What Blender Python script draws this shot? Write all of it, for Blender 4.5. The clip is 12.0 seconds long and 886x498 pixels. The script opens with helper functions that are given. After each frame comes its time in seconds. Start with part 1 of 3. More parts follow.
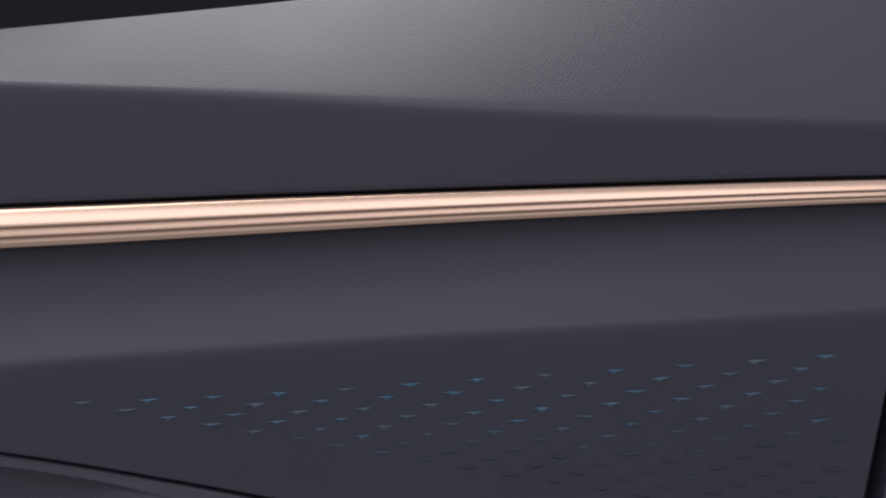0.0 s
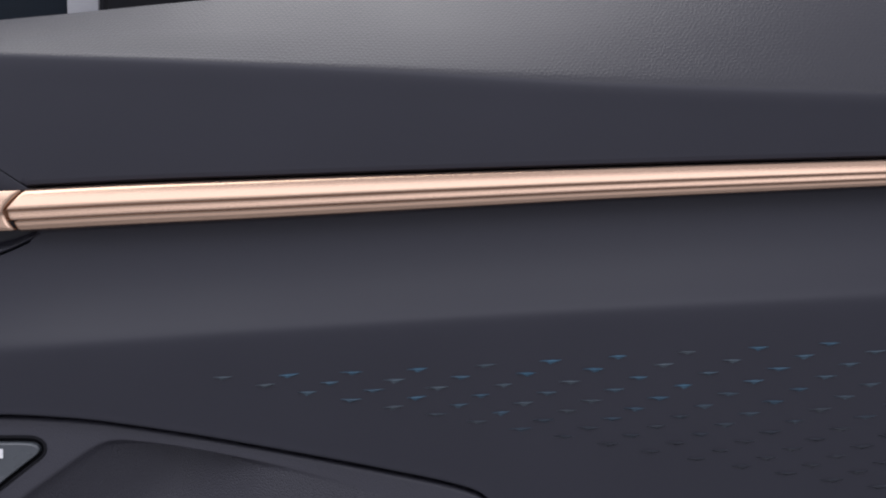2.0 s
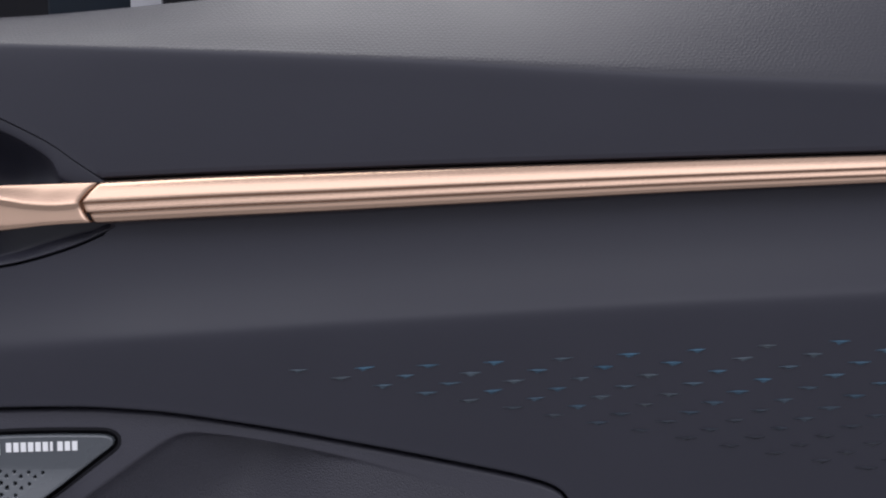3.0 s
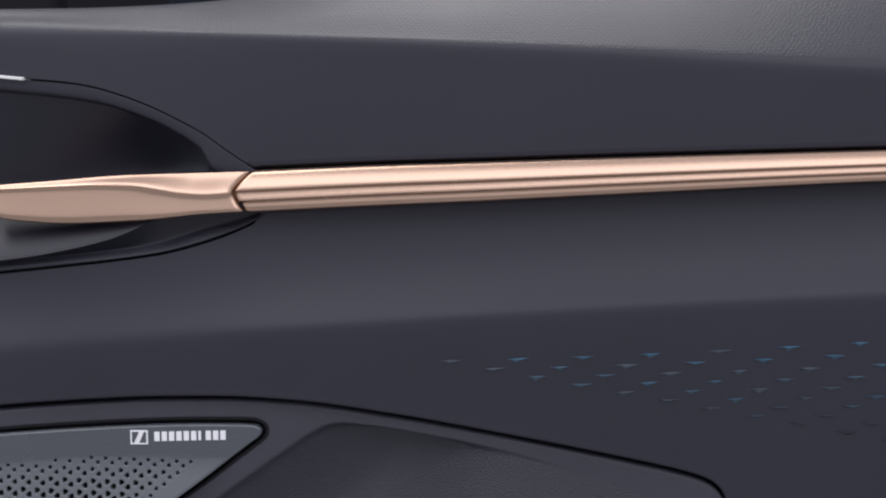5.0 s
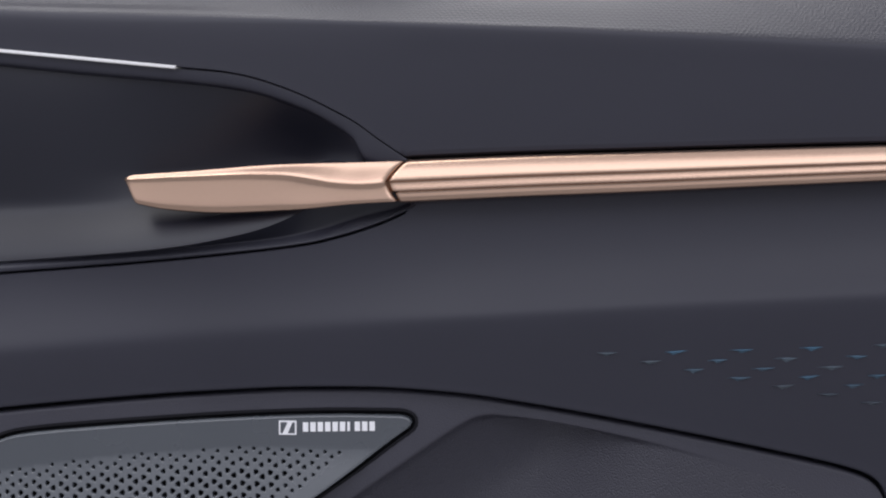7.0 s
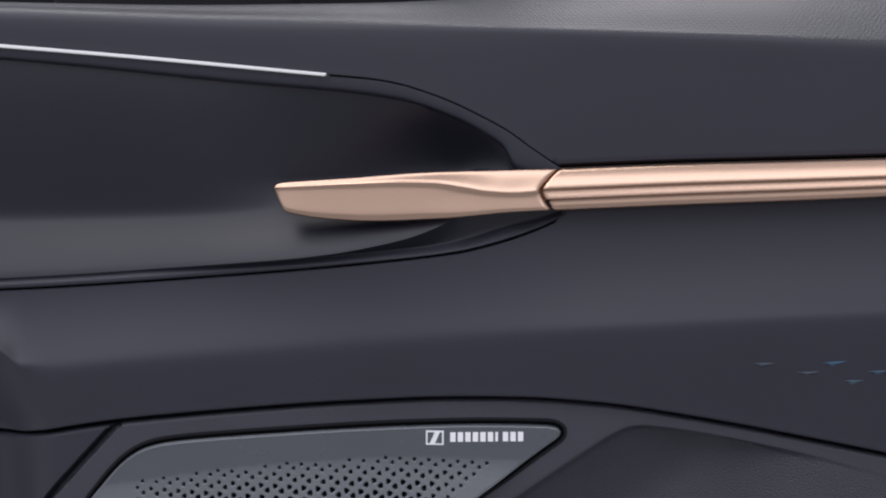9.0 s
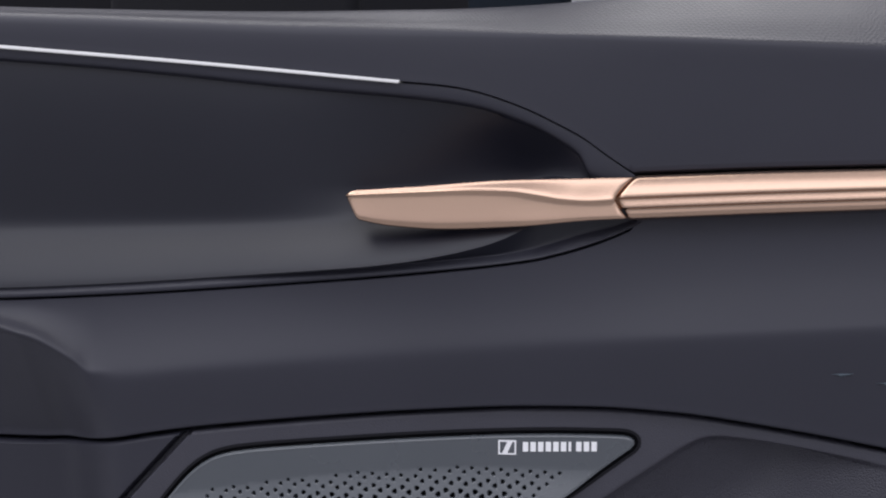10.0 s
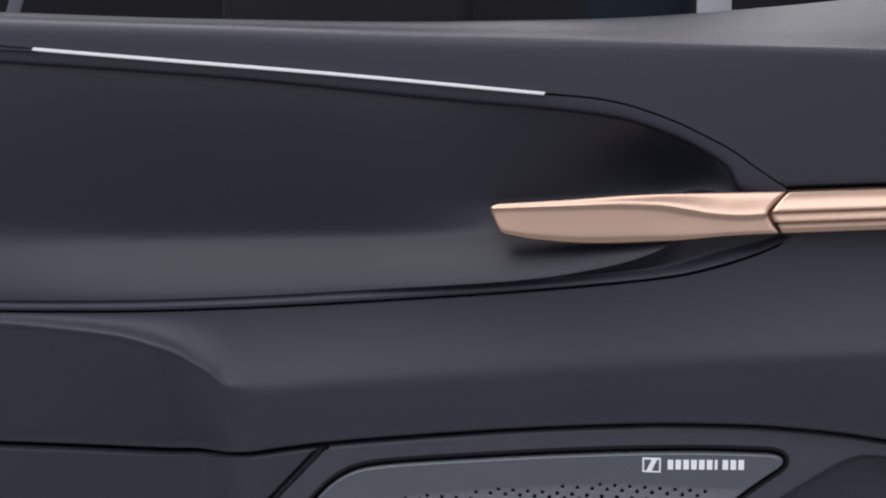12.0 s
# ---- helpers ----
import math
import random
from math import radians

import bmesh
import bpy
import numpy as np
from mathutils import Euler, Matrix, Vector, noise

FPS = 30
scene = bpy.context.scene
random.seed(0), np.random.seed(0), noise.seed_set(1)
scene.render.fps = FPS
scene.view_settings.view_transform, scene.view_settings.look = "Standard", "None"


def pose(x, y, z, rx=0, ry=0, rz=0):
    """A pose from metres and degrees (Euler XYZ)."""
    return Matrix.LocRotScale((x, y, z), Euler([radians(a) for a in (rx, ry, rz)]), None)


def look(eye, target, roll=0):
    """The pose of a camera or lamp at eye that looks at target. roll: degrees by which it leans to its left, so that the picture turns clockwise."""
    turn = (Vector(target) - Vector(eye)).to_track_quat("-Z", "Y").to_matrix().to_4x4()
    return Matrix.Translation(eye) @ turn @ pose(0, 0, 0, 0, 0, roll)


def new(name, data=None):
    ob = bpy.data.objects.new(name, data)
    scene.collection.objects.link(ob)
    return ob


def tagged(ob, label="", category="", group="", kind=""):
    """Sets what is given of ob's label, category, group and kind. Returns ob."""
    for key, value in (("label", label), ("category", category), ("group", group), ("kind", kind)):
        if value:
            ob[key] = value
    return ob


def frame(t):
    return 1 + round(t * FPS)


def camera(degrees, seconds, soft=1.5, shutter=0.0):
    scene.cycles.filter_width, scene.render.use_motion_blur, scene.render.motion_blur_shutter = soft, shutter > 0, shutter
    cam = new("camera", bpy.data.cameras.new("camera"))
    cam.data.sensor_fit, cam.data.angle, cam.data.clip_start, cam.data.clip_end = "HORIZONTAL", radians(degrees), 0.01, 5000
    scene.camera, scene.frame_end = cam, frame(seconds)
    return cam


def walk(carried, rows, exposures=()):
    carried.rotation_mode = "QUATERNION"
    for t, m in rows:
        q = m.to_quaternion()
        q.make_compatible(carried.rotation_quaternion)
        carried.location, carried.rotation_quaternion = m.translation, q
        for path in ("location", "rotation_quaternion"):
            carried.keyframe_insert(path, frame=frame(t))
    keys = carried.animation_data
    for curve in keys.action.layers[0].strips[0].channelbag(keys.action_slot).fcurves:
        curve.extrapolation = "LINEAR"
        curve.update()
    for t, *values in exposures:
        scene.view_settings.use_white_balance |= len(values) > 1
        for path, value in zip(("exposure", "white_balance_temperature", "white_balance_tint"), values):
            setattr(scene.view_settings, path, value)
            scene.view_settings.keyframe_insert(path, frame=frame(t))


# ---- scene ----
# A car door's inner panel, opened in a dark hall, with a slider shot along it.
# x runs along the door, y into the door, z up; the joint of handle and trim strip is the origin.
cam = camera(42.0, 12.0, soft=2.1)
PATH = [
    (0, pose(0.2931, -0.5374, 0.0119, 86.818, 0.441, 2.665)),
    (0.5, pose(0.2788, -0.5384, 0.0095, 86.768, 0.439, 2.658)),
    (1, pose(0.2643, -0.5391, 0.0071, 86.706, 0.374, 2.932)),
    (1.5, pose(0.2498, -0.5403, 0.0050, 86.662, 0.333, 3.178)),
    (2, pose(0.2352, -0.5418, 0.0034, 86.602, 0.229, 3.535)),
    (2.5, pose(0.2202, -0.5425, 0.0020, 86.579, 0.196, 3.776)),
    (3, pose(0.2049, -0.5424, 0.0010, 86.500, 0.179, 4.164)),
    (5, pose(0.1433, -0.5428, 0.0009, 86.012, 0.002, 5.393)),
    (5.5, pose(0.1278, -0.5433, 0.0011, 85.872, -0.055, 5.623)),
    (6, pose(0.1121, -0.5437, 0.0017, 85.667, -0.098, 5.957)),
    (6.5, pose(0.0959, -0.5440, 0.0024, 85.469, -0.137, 6.136)),
    (7, pose(0.0794, -0.5441, 0.0027, 85.320, -0.163, 6.425)),
    (9, pose(0.0149, -0.5471, 0.0030, 85.659, -0.214, 7.238)),
    (9.5, pose(-0.0002, -0.5476, 0.0041, 85.744, -0.222, 7.471)),
    (10, pose(-0.0144, -0.5467, 0.0067, 85.639, -0.283, 7.882)),
    (10.5, pose(-0.0277, -0.5461, 0.0107, 85.370, -0.315, 8.282)),
    (11, pose(-0.0413, -0.5460, 0.0136, 85.223, -0.295, 8.715)),
    (11.5, pose(-0.0556, -0.5455, 0.0145, 85.277, -0.285, 8.954)),
    (12, pose(-0.0701, -0.5465, 0.0148, 85.390, -0.316, 9.270)),
]
walk(cam, PATH)

# ---------------------------------------------------------------- light
world = bpy.data.worlds.new("hall_light")
scene.world = world
world.use_nodes = True
back = world.node_tree.nodes["Background"]
back.inputs["Color"].default_value = (0.95, 0.955, 1.06, 1)
back.inputs["Strength"].default_value = 0.78


def area_lamp(name, eye, target, sx, sy, watts, colour):
    data = bpy.data.lights.new(name, "AREA")
    data.shape, data.size, data.size_y, data.energy, data.color = "RECTANGLE", sx, sy, watts, colour
    ob = new(name, data)
    ob.matrix_world = look(eye, target)
    return ob


area_lamp("overhead_softbox", (-0.30, 0.22, 1.05), (-0.18, 0.03, 0.05), 1.7, 0.8, 17.5, (1.0, 0.98, 0.99))
area_lamp("ceiling_softbox", (-0.40, -1.35, 1.25), (-0.10, 0.0, 0.0), 3.3, 1.0, 16.8, (0.95, 0.955, 1.05))


# ---------------------------------------------------------------- materials
def material(name, colour, rough=0.5, metal=0.0, grain=0.0, grain_size=600.0, fine=0.0, mottle=0.12, rough_var=0.06, emit=0.0,
             spec=0.5, loose=0.8, lay=(0.72, 0.70), coat=0.0):
    """A surface with pebbled grain, fine tooth, and two scales of mottling in colour and gloss."""
    m = bpy.data.materials.new(name)
    m.use_nodes = True
    nt = m.node_tree
    b = nt.nodes["Principled BSDF"]
    b.inputs["Metallic"].default_value = metal
    b.inputs["Specular IOR Level"].default_value = spec
    b.inputs["Coat Weight"].default_value, b.inputs["Coat Roughness"].default_value = coat, 0.30
    geo = nt.nodes.new("ShaderNodeTexCoord").outputs["Object"]
    big = nt.nodes.new("ShaderNodeTexNoise")
    big.inputs["Scale"].default_value, big.inputs["Detail"].default_value = 14, 6
    nt.links.new(geo, big.inputs["Vector"])
    small = nt.nodes.new("ShaderNodeTexNoise")
    small.inputs["Scale"].default_value, small.inputs["Detail"].default_value = 900, 3
    nt.links.new(geo, small.inputs["Vector"])
    both = nt.nodes.new("ShaderNodeMath")
    both.operation = "MULTIPLY_ADD"
    nt.links.new(small.outputs["Fac"], both.inputs[0])
    both.inputs[1].default_value = 0.5
    nt.links.new(big.outputs["Fac"], both.inputs[2])
    ramp = nt.nodes.new("ShaderNodeMapRange")
    ramp.inputs["From Min"].default_value, ramp.inputs["From Max"].default_value = 0.4, 1.1
    ramp.inputs["To Min"].default_value, ramp.inputs["To Max"].default_value = 1 - mottle, 1 + mottle
    nt.links.new(both.outputs[0], ramp.inputs["Value"])
    scale = nt.nodes.new("ShaderNodeVectorMath")
    scale.operation = "SCALE"
    scale.inputs[0].default_value = colour
    nt.links.new(ramp.outputs["Result"], scale.inputs["Scale"])
    nt.links.new(scale.outputs["Vector"], b.inputs["Base Color"])
    gloss = nt.nodes.new("ShaderNodeMapRange")
    gloss.inputs["To Min"].default_value, gloss.inputs["To Max"].default_value = rough - rough_var, rough + rough_var
    nt.links.new(big.outputs["Fac"], gloss.inputs["Value"])
    nt.links.new(gloss.outputs["Result"], b.inputs["Roughness"])
    normal = None
    if grain:
        wander = nt.nodes.new("ShaderNodeTexNoise")
        wander.inputs["Scale"].default_value, wander.inputs["Detail"].default_value = 260, 2
        nt.links.new(geo, wander.inputs["Vector"])
        shift = nt.nodes.new("ShaderNodeVectorMath")
        shift.operation = "MULTIPLY_ADD"
        wide = 0.0004 if loose else 0.0040
        shift.inputs[1].default_value = (wide, wide, wide)
        nt.links.new(wander.outputs["Color"], shift.inputs[0])
        nt.links.new(geo, shift.inputs[2])
        if loose:
            cells = nt.nodes.new("ShaderNodeTexVoronoi")
            cells.inputs["Scale"].default_value, cells.inputs["Randomness"].default_value = grain_size, loose
            cells.voronoi_dimensions = "2D"
            flat = nt.nodes.new("ShaderNodeCombineXYZ")
            for axis, weights in (("X", (0.7, 0.7 * lay[0], 0.7 * lay[1])), ("Y", (-0.7, 0.7 * lay[0], 0.7 * lay[1]))):
                run = nt.nodes.new("ShaderNodeVectorMath")
                run.operation = "DOT_PRODUCT"
                run.inputs[1].default_value = weights
                nt.links.new(shift.outputs["Vector"], run.inputs[0])
                nt.links.new(run.outputs["Value"], flat.inputs[axis])
            nt.links.new(flat.outputs["Vector"], cells.inputs["Vector"])
            height, low, high = cells.outputs["Distance"], -0.70, -1.05
        else:
            # even pebbles, packed in staggered rows
            height, low, high = None, 0.15, 0.26
            for turn in (30.0, 90.0, 150.0):
                run = nt.nodes.new("ShaderNodeVectorMath")
                run.operation = "DOT_PRODUCT"
                k, c, n = 7.255 * grain_size, math.cos(radians(turn)), math.sin(radians(turn))
                run.inputs[1].default_value = (k * c, lay[0] * k * n, lay[1] * k * n)
                nt.links.new(shift.outputs["Vector"], run.inputs[0])
                wave = nt.nodes.new("ShaderNodeMath")
                wave.operation = "COSINE"
                nt.links.new(run.outputs["Value"], wave.inputs[0])
                if height:
                    add = nt.nodes.new("ShaderNodeMath")
                    nt.links.new(height, add.inputs[0])
                    nt.links.new(wave.outputs[0], add.inputs[1])
                    height = add.outputs[0]
                else:
                    height = wave.outputs[0]
        # the grain is worn shallower in patches
        worn = nt.nodes.new("ShaderNodeMapRange")
        worn.inputs["From Min"].default_value, worn.inputs["From Max"].default_value = 0.35, 0.65
        worn.inputs["To Min"].default_value, worn.inputs["To Max"].default_value = low, high
        nt.links.new(big.outputs["Fac"], worn.inputs["Value"])
        inv = nt.nodes.new("ShaderNodeMath")
        inv.operation = "MULTIPLY"
        nt.links.new(height, inv.inputs[0])
        nt.links.new(worn.outputs["Result"], inv.inputs[1])
        bump = nt.nodes.new("ShaderNodeBump")
        bump.inputs["Strength"].default_value, bump.inputs["Distance"].default_value = grain, 0.0005
        nt.links.new(inv.outputs[0], bump.inputs["Height"])
        normal = bump.outputs["Normal"]
    if fine:
        tooth = nt.nodes.new("ShaderNodeBump")
        tooth.inputs["Strength"].default_value, tooth.inputs["Distance"].default_value = fine, 0.0002
        nt.links.new(small.outputs["Fac"], tooth.inputs["Height"])
        if normal:
            nt.links.new(normal, tooth.inputs["Normal"])
        normal = tooth.outputs["Normal"]
    if normal:
        nt.links.new(normal, b.inputs["Normal"])
    if emit:
        b.inputs["Emission Color"].default_value = (*colour, 1)
        b.inputs["Emission Strength"].default_value = emit
    return m


SKIN = material("soft_touch_skin", (0.0268, 0.0270, 0.0390), 0.50, fine=0.04, mottle=0.06, spec=0.40)
PEBBLE = material("pebbled_skin", (0.0272, 0.0270, 0.0360), 0.46, grain=0.23, grain_size=420, loose=0.0, fine=0.03, mottle=0.05, spec=0.42)
# Bowl satin: the recess's shade is put into this darker base colour.
SATIN = material("shaded_bowl_satin", (0.0104, 0.0109, 0.0190), 0.41, fine=0.05, mottle=0.06, rough_var=0.03, spec=0.46)
HARD = material("grained_hard_plastic", (0.046, 0.0455, 0.060), 0.45, grain=0.30, grain_size=1200, loose=1.0, lay=(0.3, 1.0), fine=0.25, mottle=0.10, spec=0.45)
POCKET = material("pocket_grained_plastic", (0.046, 0.0455, 0.060), 0.45, grain=0.95, grain_size=1250, loose=1.0, lay=(0.3, 1.0), fine=0.45, mottle=0.10, spec=0.45)
GRILLE = material("grille_plastic", (0.074, 0.083, 0.096), 0.27, fine=0.1, mottle=0.05, spec=0.8)
# Rim highlight put into the colour: lighter and glossier than the plate.
GRILLE_RIM = material("highlight_grille_rim", (0.095, 0.105, 0.118), 0.20, fine=0.03, mottle=0.03, spec=1.0)
COPPER = material("satin_copper", (0.552, 0.374, 0.276), 0.25, metal=1.0, fine=0.03, mottle=0.03, rough_var=0.02, coat=0.45)
DARK = material("black_rubber_and_shade", (0.008, 0.008, 0.011), 0.75, mottle=0.2, spec=0.2)
LIGHTBAR = material("lit_diffuser", (0.74, 0.735, 0.745), 0.4, emit=0.16, mottle=0.02)
WHITE = material("white_print", (0.90, 0.90, 0.92), 0.5, mottle=0.03)
MARK = material("blue_emboss", (0.018, 0.050, 0.090), 0.32, mottle=0.15, fine=0.2, spec=0.6)
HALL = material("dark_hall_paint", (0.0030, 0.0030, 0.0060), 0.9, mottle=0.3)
FLOOR = material("concrete", (0.30, 0.30, 0.305), 0.6, mottle=0.3, fine=0.3)
POST = material("grey_post_paint", (0.33, 0.33, 0.355), 0.5, mottle=0.1)


# ---------------------------------------------------------------- shape helpers
def smooth(a, b, x):
    t = min(1.0, max(0.0, (x - a) / (b - a)))
    return t * t * (3 - 2 * t)


def mix(a, b, t):
    return a + (b - a) * t


def curve(*pairs):
    """A smooth curve through a few (x, value) pairs, monotone between them, straight beyond."""
    xs, vs = [p[0] for p in pairs], [p[1] for p in pairs]
    d = [(vs[k + 1] - vs[k]) / (xs[k + 1] - xs[k]) for k in range(len(xs) - 1)]
    m = [d[0]] + [0 if d[k - 1] * d[k] <= 0 else 2 * d[k - 1] * d[k] / (d[k - 1] + d[k]) for k in range(1, len(d))] + [d[-1]]

    def value(x):
        if x <= xs[0]:
            return vs[0] + m[0] * (x - xs[0])
        if x >= xs[-1]:
            return vs[-1] + m[-1] * (x - xs[-1])
        k = max(i for i in range(len(d)) if xs[i] <= x)
        h = xs[k + 1] - xs[k]
        t = (x - xs[k]) / h
        return (vs[k] * (1 + 2 * t) * (1 - t) ** 2 + h * m[k] * t * (1 - t) ** 2 + vs[k + 1] * t * t * (3 - 2 * t)
                + h * m[k + 1] * t * t * (t - 1))

    return value


def swell(x):
    """The whole panel comes towards the cabin at its front end."""
    return -0.011 * smooth(0.19, 0.40, x)


def part(name, bm, mat, parent, label="", sharp=38):
    bmesh.ops.recalc_face_normals(bm, faces=bm.faces)
    me = bpy.data.meshes.new(name)
    bm.to_mesh(me)
    bm.free()
    me.materials.append(mat)
    me.polygons.foreach_set("use_smooth", [True] * len(me.polygons))
    me.set_sharp_from_angle(angle=radians(sharp))
    ob = new(name, me)
    ob.parent = parent
    if label:
        ob["label"] = label
    return ob


def thing(name, at, label, category, group="", kind=""):
    ob = new(name)
    ob.location = at
    ob.empty_display_size = 0.05
    return tagged(ob, label, category, group, kind)


def sheet(columns, thick=0.003):
    """A closed skin from columns of (x, y, z) points, thick along y."""
    bm = bmesh.new()
    front = [[bm.verts.new((x, y + swell(x), z)) for x, y, z in col] for col in columns]
    rear = [[bm.verts.new((x, y + swell(x) + thick, z)) for x, y, z in col] for col in columns]
    n, k = len(columns), len(columns[0])
    for i in range(n - 1):
        for j in range(k - 1):
            bm.faces.new((front[i][j], front[i + 1][j], front[i + 1][j + 1], front[i][j + 1]))
            bm.faces.new((rear[i][j], rear[i][j + 1], rear[i + 1][j + 1], rear[i + 1][j]))
    for j in range(k - 1):
        bm.faces.new((front[0][j], front[0][j + 1], rear[0][j + 1], rear[0][j]))
        bm.faces.new((front[-1][j], rear[-1][j], rear[-1][j + 1], front[-1][j + 1]))
    for i in range(n - 1):
        bm.faces.new((front[i][0], rear[i][0], rear[i + 1][0], front[i + 1][0]))
        bm.faces.new((front[i][-1], front[i + 1][-1], rear[i + 1][-1], rear[i][-1]))
    return bm


def rounded(points, rounds=3, closed=False):
    """Cuts the corners of a line of points, so that it turns softly."""
    for _ in range(rounds):
        out = [] if closed else [points[0]]
        for a, b in zip(points, points[1:] + (points[:1] if closed else [])):
            out.append(tuple(mix(p, q, 0.25) for p, q in zip(a, b)))
            out.append(tuple(mix(p, q, 0.75) for p, q in zip(a, b)))
        points = out if closed else out + [points[-1]]
    return points


def tube(sections):
    """A closed body from a row of closed sections."""
    bm = bmesh.new()
    rings = [[bm.verts.new((x, y + swell(x), z)) for x, y, z in s] for s in sections]
    k = len(rings[0])
    for a, b in zip(rings, rings[1:]):
        for j in range(k):
            bm.faces.new((a[j], a[(j + 1) % k], b[(j + 1) % k], b[j]))
    bm.faces.new(rings[0])
    bm.faces.new(rings[-1])
    return bm


def steps(a, b, n):
    return [a + (b - a) * i / (n - 1) for i in range(n)]


def slab(x0, x1, y0, y1, z0, z1, bevel=0.0, seg=2):
    bm = bmesh.new()
    bmesh.ops.create_cube(bm, size=1)
    bmesh.ops.scale(bm, vec=(x1 - x0, y1 - y0, z1 - z0), verts=bm.verts)
    bmesh.ops.translate(bm, vec=((x0 + x1) / 2, (y0 + y1) / 2, (z0 + z1) / 2), verts=bm.verts)
    if bevel:
        bmesh.ops.bevel(bm, geom=bm.edges, offset=bevel, segments=seg, affect="EDGES", profile=0.5)
    return bm


# ---------------------------------------------------------------- lines of the door panel, as heights over x
shoulder_top = curve((-0.46, 0.0935), (-0.41, 0.0915), (-0.28, 0.0858), (-0.16, 0.0830), (-0.105, 0.0834), (-0.05, 0.0853), (0.005, 0.0890),
                     (0.041, 0.0924), (0.10, 0.0985), (0.18, 0.1078), (0.30, 0.122), (0.50, 0.140))
shoulder_fold = curve((-0.46, 0.0845), (-0.387, 0.0814), (-0.267, 0.0765), (-0.155, 0.0709), (-0.05, 0.0668), (0.06, 0.0620), (0.167, 0.0560), (0.273, 0.0486),
                      (0.375, 0.0434), (0.467, 0.0400))
bar_top = curve((-0.002, 0.0), (0.058, 0.0026), (0.112, 0.0042), (0.166, 0.0059), (0.22, 0.0074), (0.268, 0.0086), (0.3245, 0.0100), (0.4255, 0.0121), (0.4675, 0.0127))
bar_low = curve((-0.0036, -0.0201), (0.057, -0.0169), (0.112, -0.0143), (0.166, -0.0114), (0.2195, -0.0085), (0.268, -0.0058), (0.3245, -0.0031),
                (0.4256, 0.0014), (0.4676, 0.0029))
mid_fold = curve((-0.46, -0.0695), (-0.389, -0.0718), (-0.327, -0.0752), (-0.297, -0.0806), (-0.2735, -0.0921), (-0.2633, -0.0990), (-0.255, -0.0990), (-0.21, -0.0946), (-0.154, -0.0892),
                 (-0.03, -0.0780), (0.0575, -0.0712), (0.112, -0.0670), (0.166, -0.0633), (0.272, -0.0560), (0.375, -0.0494), (0.467, -0.0438))
low_seam = curve((-0.46, -0.1425), (-0.363, -0.1408), (-0.31, -0.1404), (-0.285, -0.1384), (-0.258, -0.1330), (-0.235, -0.1285), (-0.212, -0.1248), (-0.155, -0.1183),
                 (-0.10, -0.1134), (-0.045, -0.1103), (-0.015, -0.1099), (0.02, -0.1114), (0.069, -0.1174), (0.123, -0.1263), (0.177, -0.1362),
                 (0.205, -0.1420), (0.217, -0.1457), (0.2235, -0.1505), (0.228, -0.162), (0.230, -0.185), (0.2315, -0.23), (0.50, -0.2301))
bowl_top = curve((-0.46, 0.0755), (-0.386, 0.0688), (-0.296, 0.0610), (-0.21, 0.0536), (-0.111, 0.0441), (-0.0886, 0.0420), (-0.0755, 0.0396),
                 (-0.0626, 0.0357), (-0.0497, 0.0308), (-0.0368, 0.0246), (-0.024, 0.0177), (-0.0138, 0.0103), (0.0, 0.0010))
rim_top = curve((-0.46, 0.0655), (-0.39, 0.0608), (-0.269, 0.0522), (-0.156, 0.0408), (-0.102, 0.0359), (-0.0755, 0.0320), (-0.0493, 0.0234),
                (-0.0363, 0.0166), (-0.0259, 0.0090), (-0.020, -0.002), (0.0, -0.008))
bowl_low = curve((-0.46, -0.0668), (-0.391, -0.0663), (-0.329, -0.0649), (-0.269, -0.0618), (-0.155, -0.0527), (-0.10, -0.0473), (-0.048, -0.0408),
                 (-0.035, -0.0378), (-0.0226, -0.0341), (-0.010, -0.0294), (0.0024, -0.0235))
lip = curve((-0.46, 0.0056), (-0.13, 0.0058), (-0.1085, 0.0063), (-0.09, 0.0077), (-0.0716, 0.0100), (-0.0529, 0.0150), (-0.035, 0.024), (0.0, 0.024))
bowl_depth = curve((-0.46, 0.0100), (-0.39, 0.0115), (-0.33, 0.0150), (-0.28, 0.0160), (-0.16, 0.0140), (-0.10, 0.0115), (-0.06, 0.0078), (0.0, 0.006))
wedge = curve((-0.46, 0.0050), (-0.09, 0.0051), (-0.065, 0.0050), (-0.0414, 0.0064), (-0.025, 0.0070), (-0.006, 0.0045), (0.004, 0.0035))

X_LEFT, X_RIGHT = -0.46, 0.4695


def upper_edge(x):
    """Lower edge of the upper skin: behind the strip, or along the bowl's seam."""
    return mix(bowl_top(x) + 0.0001, bar_top(x) + 0.0011, smooth(-0.0015, 0.0015, x))


def mid_edge(x):
    """Upper edge of the middle skin."""
    return mix(bowl_low(x) - 0.0004, bar_low(x) + 0.0010, smooth(-0.002, 0.004, x))


def skin_y(x):
    """How deep the skin lies along the bowl and the strip."""
    return mix(-0.0005, 0.0095, smooth(-0.11, 0.04, x))


def end_shift(x, z):
    return 0.16 * (z + 0.090) * smooth(0.42, X_RIGHT, x)


def end_roll(x):
    return 0.008 * smooth(X_RIGHT - 0.004, X_RIGHT, x) ** 2


